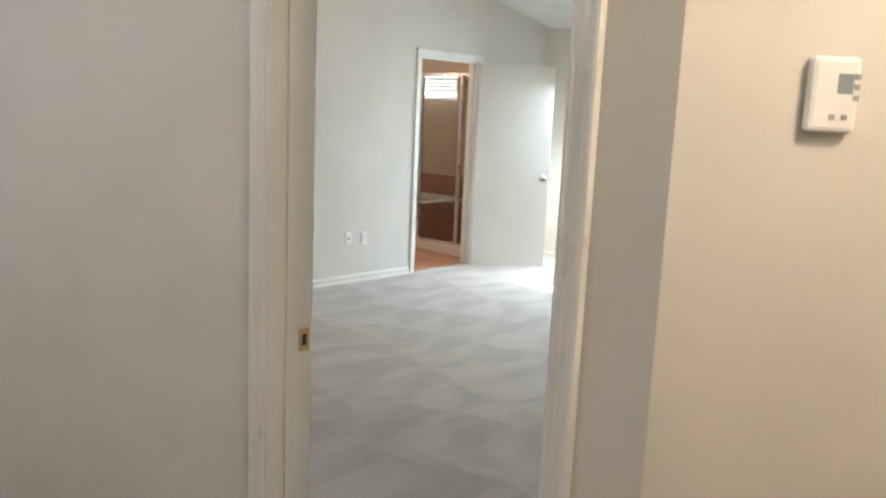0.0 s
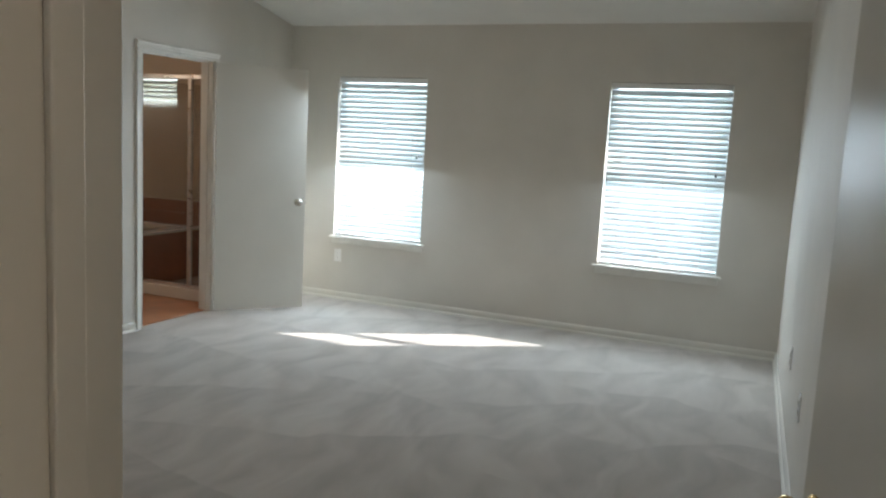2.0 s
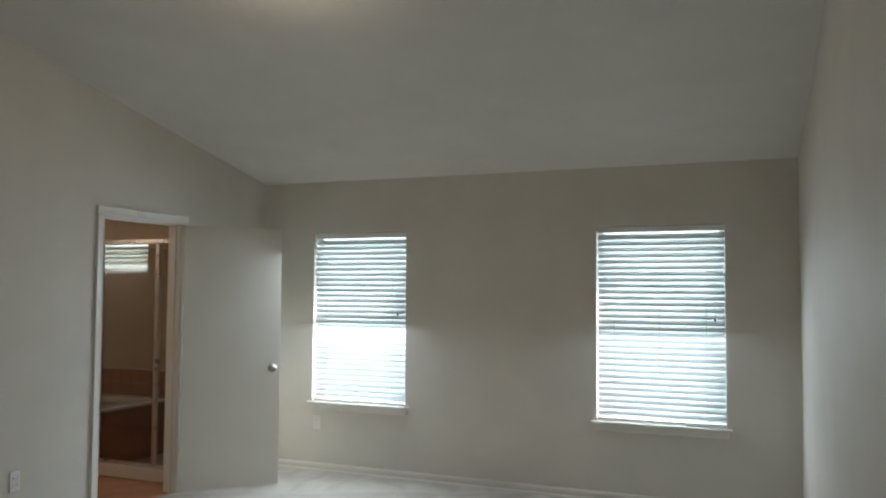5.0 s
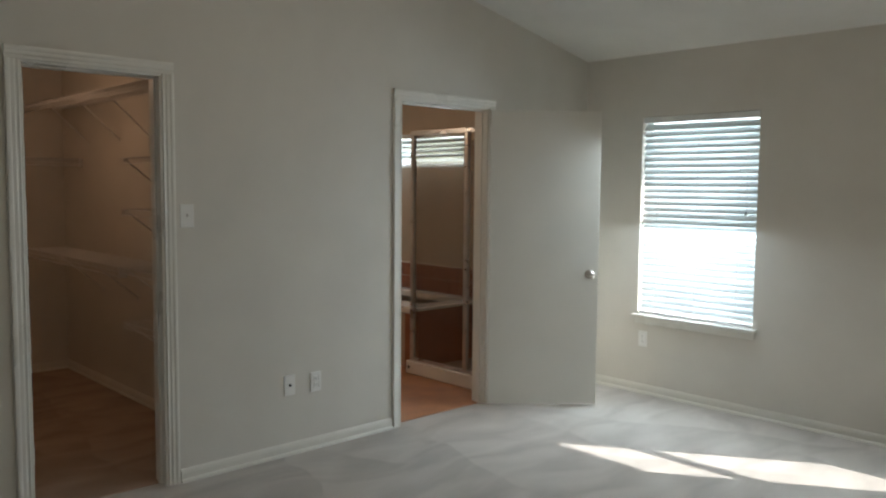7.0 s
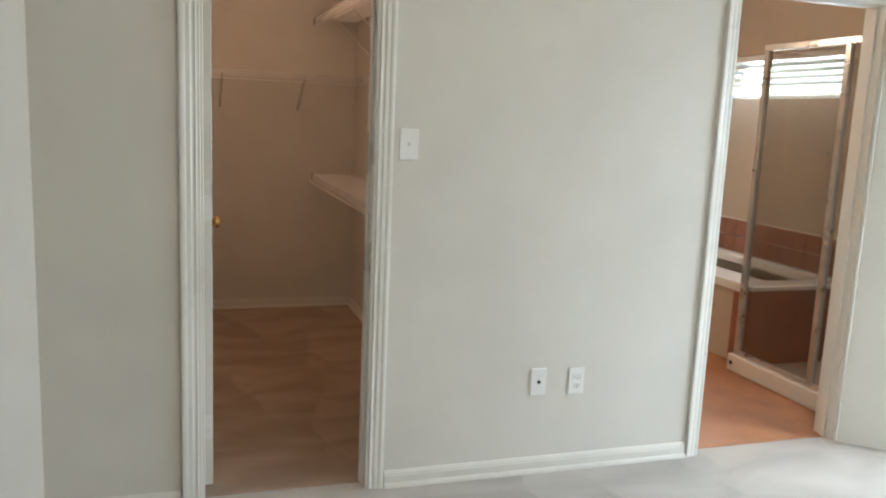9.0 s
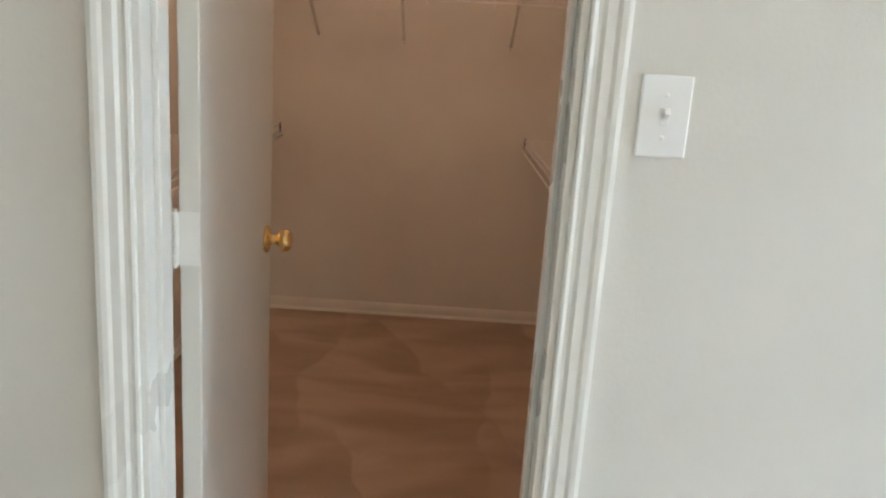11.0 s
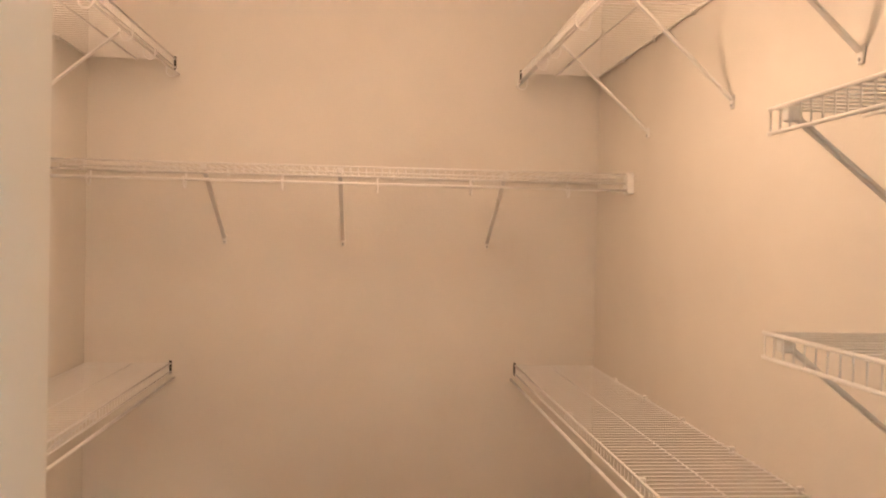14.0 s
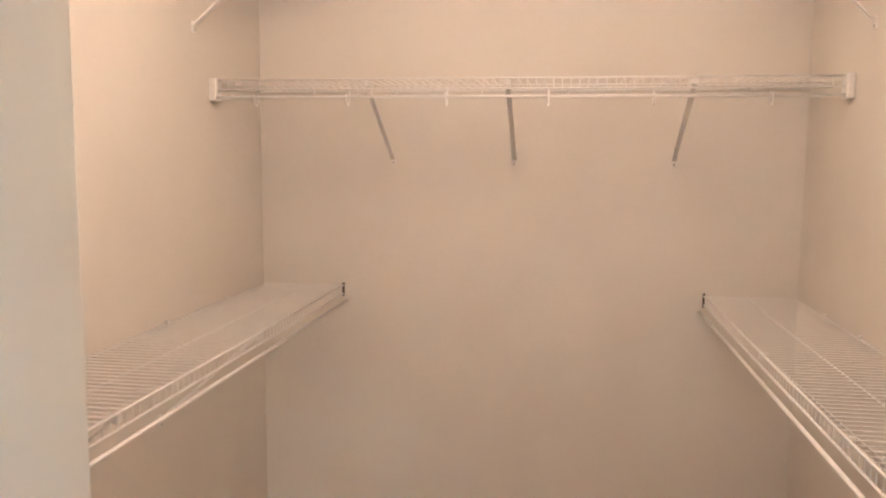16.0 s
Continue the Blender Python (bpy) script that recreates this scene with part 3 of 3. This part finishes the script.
wall_plate("light_switch", on_west(-3.262, 1.348), "switch", "white toggle switch plate beside the closet doorway", "light switch", 0.072, 0.115)
wall_plate("cable_outlet", on_west(-2.673, 0.394), "coax", "white cable jack plate low on the wall", "cable outlet")
wall_plate("power_outlet", on_west(-2.499, 0.388), "outlet", "white duplex power outlet low on the wall", "power outlet")
NORTH = Matrix.Rotation(radians(180), 4, "Z")
wall_plate("power_outlet", Matrix.Translation((0.55, 0, 0.404)) @ NORTH, "outlet", "white duplex power outlet below the window", "power outlet")
for y in (-1.78, -2.69):
    wall_plate("power_outlet", Matrix.Translation((EAST - EAST_LEAN * y, y, 0.45)) @ Matrix.Rotation(radians(90) + EAST_LEAN, 4, "Z"), "outlet", "white duplex power outlet on the plain wall", "power outlet")

# thermostat on the angled hall wall: local +y faces the hall
th = Matrix.Translation((5.025, -5.75, 1.592)) @ Matrix.Rotation(radians(-135), 4, "Z") @ Matrix.Scale(0.93, 4)
top = empty("thermostat", "white plastic thermostat with a small grey display", "thermostat")
bm = bmesh.new()
add_box(bm, (-0.041, 0, -0.062), (0.041, 0.028, 0.062), 0.009, th)
part("housing", bm, PLATE, top)
bm = bmesh.new()
add_box(bm, (-0.028, 0.0278, 0.002), (-0.002, 0.029, 0.034), 0.0005, th)
part("display", bm, LCD, top)
for x, z in ((-0.034, 0.03), (-0.034, 0.014), (-0.034, -0.004), (-0.018, -0.036), (0.002, -0.036)):
    bm = bmesh.new()
    add_box(bm, (x - 0.005, 0.0275, z - 0.0045), (x + 0.005, 0.0305, z + 0.0045), 0.0012, th)
    part("button", bm, GREY, top)

# ---- ceiling lamps ----
def dome_lamp(x, y, z, label, drop=0.11, r=0.16, shade=LAMP_GLASS):
    top = empty("ceiling_lamp", label, "ceiling lamp")
    m = Matrix.Translation((x, y, z))
    bm = bmesh.new()
    add_lathe(bm, [(r * 0.95, 0), (r * 0.97, -0.012), (r * 0.90, -0.022), (r * 0.6, -0.024)], 32, m)
    part("base_ring", bm, BRASS, top, "brass base ring", True)
    bm = bmesh.new()
    prof = [(r * 0.9 * math.cos(a), -0.024 - drop * math.sin(a)) for a in [math.pi / 2 * i / 8 for i in range(9)]]
    prof[-1] = (0.004, prof[-1][1])
    add_lathe(bm, prof, 32, m)
    g = part("glass_shade", bm, shade, top, "lit opal glass dome", True)
    g.visible_shadow = False
    return top


dome_lamp(2.05, -2.95, 3.071, "lit opal glass ceiling lamp in the bedroom")
dome_lamp(-1.6, -3.80, 2.44, "lit opal glass ceiling lamp in the closet", 0.09, 0.13, DIM_GLASS)
dome_lamp(-1.5, -1.9, 2.44, "lit opal glass ceiling lamp in the bathroom", 0.09, 0.13, DIM_GLASS)
dome_lamp(5.75, -6.10, 2.44, "lit opal glass ceiling lamp added out of view in the hall", 0.09, 0.14, DIM_GLASS)
# Dome for the added cool hall fill, unseen like its bulb.
dome_lamp(3.4, -7.6, 2.44, "lit opal glass ceiling lamp added out of view in the hall", 0.09, 0.14, DIM_GLASS)

# ---- closet wire shelving ----
def wire_shelf(m, length, depth, label, braces, brace_drop=0.26, rail=True, hooks=(), clips=(), spacing=0.0254, lip=0.03, end_caps=(), wall_end=False):
    """Local x along the wall, y out from the wall, top at z = 0."""
    top = empty("wire_shelf", label, "wire shelf", "closet wire shelves", m=m)
    bm = bmesh.new()
    n = int(length / spacing)
    for i in range(n + 1):
        x = 0.004 + (length - 0.008) * i / n
        add_rod(bm, (x, 0.004, 0), (x, depth, 0), 0.0015, 4)
        add_rod(bm, (x, depth, 0.001), (x, depth, -lip), 0.0015, 4)
    tagged(part("wire_deck", bm, WHITE_WIRE, top, "close-set thin white deck wires"), kind="stuff")
    for nm, y, z, r in (("back_wire", 0.006, -0.004, 0.0028), ("middle_wire", depth * 0.55, -0.004, 0.0028), ("front_wire", depth, 0.0, 0.003), ("lip_wire", depth, -lip, 0.003)):
        bm = bmesh.new()
        add_rod(bm, (0, y, z), (length, y, z), r, 8)
        part(nm, bm, WHITE_WIRE, top, "", True)
    if rail:
        bm = bmesh.new()
        add_rod(bm, (0, depth + 0.012, -lip - 0.024), (length, depth + 0.012, -lip - 0.024), 0.0045, 10)
        part("hang_rail", bm, WHITE_WIRE, top, "", True)
    for x in hooks:
        bm = bmesh.new()
        pts = [(x, depth - 0.006, -lip), (x, depth - 0.006, -lip - 0.03)]
        pts += [(x, depth + 0.012 - 0.018 * math.cos(a), -lip - 0.03 - 0.02 * math.sin(a)) for a in [math.pi * k / 6 for k in range(1, 7)]]
        pts += [(x, depth + 0.030, -lip - 0.016)]
        add_tube(bm, pts, 0.0028)
        part("rail_hook", bm, WHITE_WIRE, top, "", True)
    for x in braces:
        bm = bmesh.new()
        a, b = Vector((x, depth - 0.012, -0.012)), Vector((x, 0.006, -brace_drop))
        d = (b - a)
        rot = Matrix.Translation(a) @ d.to_track_quat("Z", "X").to_matrix().to_4x4()
        add_box(bm, (-0.0035, -0.0075, 0), (0.0035, 0.0075, d.length), 0.002, rot)
        add_box(bm, (x - 0.008, 0, -brace_drop - 0.022), (x + 0.008, 0.006, -brace_drop + 0.012), 0.002)
        add_box(bm, (x - 0.009, depth - 0.022, -0.022), (x + 0.009, depth - 0.002, -0.003), 0.003)
        part("brace", bm, WHITE_WIRE, top, "white steel support brace")
        bm = bmesh.new()
        add_lathe(bm, [(0.004, 0), (0.004, 0.002), (0.002, 0.003)], 8, Matrix.Translation((x, 0.0055, -brace_drop - 0.014)) @ Matrix.Rotation(radians(-90), 4, "X"))
        part("screw", bm, GREY, top)
    for x in clips:
        bm = bmesh.new()
        add_box(bm, (x - 0.006, 0, -0.012), (x + 0.006, 0.012, 0.007), 0.002)
        part("wall_clip", bm, WHITE_WIRE, top)
    if wall_end:
        bm = bmesh.new()
        add_box(bm, (0.0, depth - 0.004, -lip - 0.008), (0.006, depth + 0.004, 0.010), 0.001)
        part("end_hook", bm, DARK, top, "dark steel end hook on the wall")
    for x, s in end_caps:
        bm = bmesh.new()
        add_box(bm, (min(x, x + s * 0.022), depth - 0.03, -lip - 0.034), (max(x, x + s * 0.022), depth + 0.02, 0.006), 0.004)
        part("end_bracket", bm, WHITE_WIRE, top, "white plastic end bracket")
    return top


# back wall: local x runs along +y, out of the wall is +x
BACK = Matrix(((0, 1, 0, CB), (1, 0, 0, CL), (0, 0, 1, 0), (0, 0, 0, 1)))
LEFT = Matrix(((1, 0, 0, CB), (0, 1, 0, CL), (0, 0, 1, 0), (0, 0, 0, 1)))
RIGHT = Matrix(((1, 0, 0, CB), (0, -1, 0, CR), (0, 0, 1, 0), (0, 0, 0, 1)))


def lift(m, dx, z):
    return m @ Matrix.Translation((dx, 0, z))


bw = CR - CL
wire_shelf(lift(BACK, 0, 1.69), bw, 0.41, "white wire shelf across the closet back wall", (0.491, 0.92, 1.456), 0.238, True, (0.15, 0.44, 0.74, 1.04, 1.34, 1.66), (0.2, 0.5, 0.8, 1.1, 1.4, 1.7), end_caps=((0.0, 1), (bw, -1)))
sd, run = 0.305, -0.13 - CB
wire_shelf(lift(RIGHT, 0, 2.094), run, sd, "high white wire shelf on the closet side wall", (0.558, 1.147, 1.654, 2.4), 0.28, True, (0.1, 0.45, 0.62, 0.95, 1.3, 1.7, 2.1), (0.3, 0.6, 0.9, 1.2, 1.5), wall_end=True)
wire_shelf(lift(RIGHT, 0, 0.992), 1.895, sd, "low white wire shelf on the closet side wall", (0.8, 1.4), 0.26, True, (), (0.3, 0.6, 0.9, 1.2, 1.5), end_caps=((1.895, 1),), wall_end=True)
wire_shelf(lift(LEFT, 0, 2.094), run, sd, "high white wire shelf on the closet side wall", (0.53, 1.164, 1.75, 2.35), 0.255, True, (0.1, 0.38, 0.62, 0.95, 1.3, 1.7, 2.1), (0.3, 0.6, 0.9, 1.2, 1.5), wall_end=True)
wire_shelf(lift(LEFT, 0, 0.992), run, sd, "low white wire shelf on the closet side wall", (0.8, 1.5, 2.2), 0.26, True, (), (0.35, 0.75, 1.15, 1.55), wall_end=True)
for z in (0.66, 0.992, 1.35, 1.66):
    wire_shelf(lift(RIGHT, 1.925, z), run - 1.925, sd, "short white wire shelf in the tier by the closet doorway", (0.04, 0.7), 0.24, False, (), (0.1, 0.4, 0.65), 0.0254, 0.034)

# ---- bathroom ----
def shower():
    top = empty("shower_stall", "framed glass shower with a white curb and tiled knee wall", "shower")
    x0, x1, y0 = -1.06, -0.117, -0.87
    boxes("curb", [((x0, y0 - 0.04, 0.006), (x1, y0 + 0.04, 0.11))], FIBRE, top, "white shower curb", 0.008)
    boxes("pan", [((x0 + 0.06, y0 + 0.041, 0.006), (x1, -0.002, 0.04))], FIBRE, top, "white shower pan", 0.004)
    for xa in (-1.02, -0.42):
        boxes("post", [((xa - 0.018, y0 - 0.016, 0.11), (xa + 0.018, y0 + 0.016, 1.9))], ALU, top, "aluminium post", 0.003)
    boxes("head_rail", [((-1.04, y0 - 0.018, 1.90), (x1, y0 + 0.018, 1.935))], ALU, top, "aluminium head rail", 0.003)
    boxes("sill_rail", [((-1.0, y0 - 0.014, 0.112), (x1, y0 + 0.014, 0.135))], ALU, top, "aluminium sill rail", 0.003)
    g = boxes("door_pane", [((-1.0, y0 - 0.003, 0.135), (-0.44, y0 + 0.003, 1.9))], SHOWER_GLASS, top, "tinted glass door pane")
    g.visible_shadow = False
    g = boxes("fixed_pane", [((-0.40, y0 - 0.003, 0.135), (x1, y0 + 0.003, 1.9))], SHOWER_GLASS, top, "tinted fixed pane")
    g.visible_shadow = False
    boxes("knee_wall", [((x0, y0 + 0.042, 0.006), (x0 + 0.055, -0.012, 0.50))], TILE, top, "brown tiled knee wall", 0.002)
    boxes("knee_cap", [((x0 - 0.01, y0 + 0.03, 0.501), (x0 + 0.065, -0.012, 0.525))], FIBRE, top, "white cap", 0.004)
    g = boxes("side_pane", [((x0 + 0.024, y0 + 0.03, 0.526), (x0 + 0.030, -0.012, 1.9))], SHOWER_GLASS, top, "tinted side pane")
    g.visible_shadow = False
    bm = bmesh.new()
    add_lathe(bm, [(0.012, 0), (0.012, 0.004), (0.006, 0.005)], 12, Matrix.Translation((-1.02, y0 - 0.04, 0.06)) @ Matrix.Rotation(radians(90), 4, "X"))
    part("drain_plug", bm, DARK, top)


shower()
tub = empty("bathtub", "white bathtub deck with a tan panelled front", "bathtub")
boxes("deck", [((-2.98, -0.80, 0.46), (-1.075, -0.60, 0.52)), ((-2.98, -0.12, 0.46), (-1.075, -0.013, 0.52)), ((-2.98, -0.60, 0.46), (-2.85, -0.12, 0.52)), ((-1.2, -0.60, 0.46), (-1.075, -0.12, 0.52))], FIBRE, tub, "white acrylic deck", 0.01)
boxes("front_panel", [((-2.98, -0.775, 0.006), (-1.20, -0.74, 0.46))], BATH_PAINT, tub, "tan front panel", 0.002)
boxes("end_panel", [((-1.20, -0.80, 0.006), (-1.075, -0.74, 0.46))], TILE, tub, "brown tiled end", 0.002)
boxes("basin", [((-2.85, -0.60, 0.36), (-1.2, -0.12, 0.40))], FIBRE, tub, "", 0.01)

# tiled splash band above the tub and in the shower
band = tagged(boxes("tile_band", [((-2.98, -0.008, 0.52), (-0.117, -0.001, 0.775))], TRIM), "brown glazed tile band along the bathroom wall", "tiles", "", "structure")
bm = bmesh.new()
add_box(bm, (-0.06, -0.0045, -0.06), (0.06, 0.0045, 0.06), 0.002)
tile_mesh = mesh_from("tile", bm, TILE)
for i in range(23):
    for j in range(2):
        t = new("tile", tile_mesh)
        t.parent = band
        t.location = (-2.915 + i * 0.1235, -0.0125, 0.5835 + j * 0.1235)
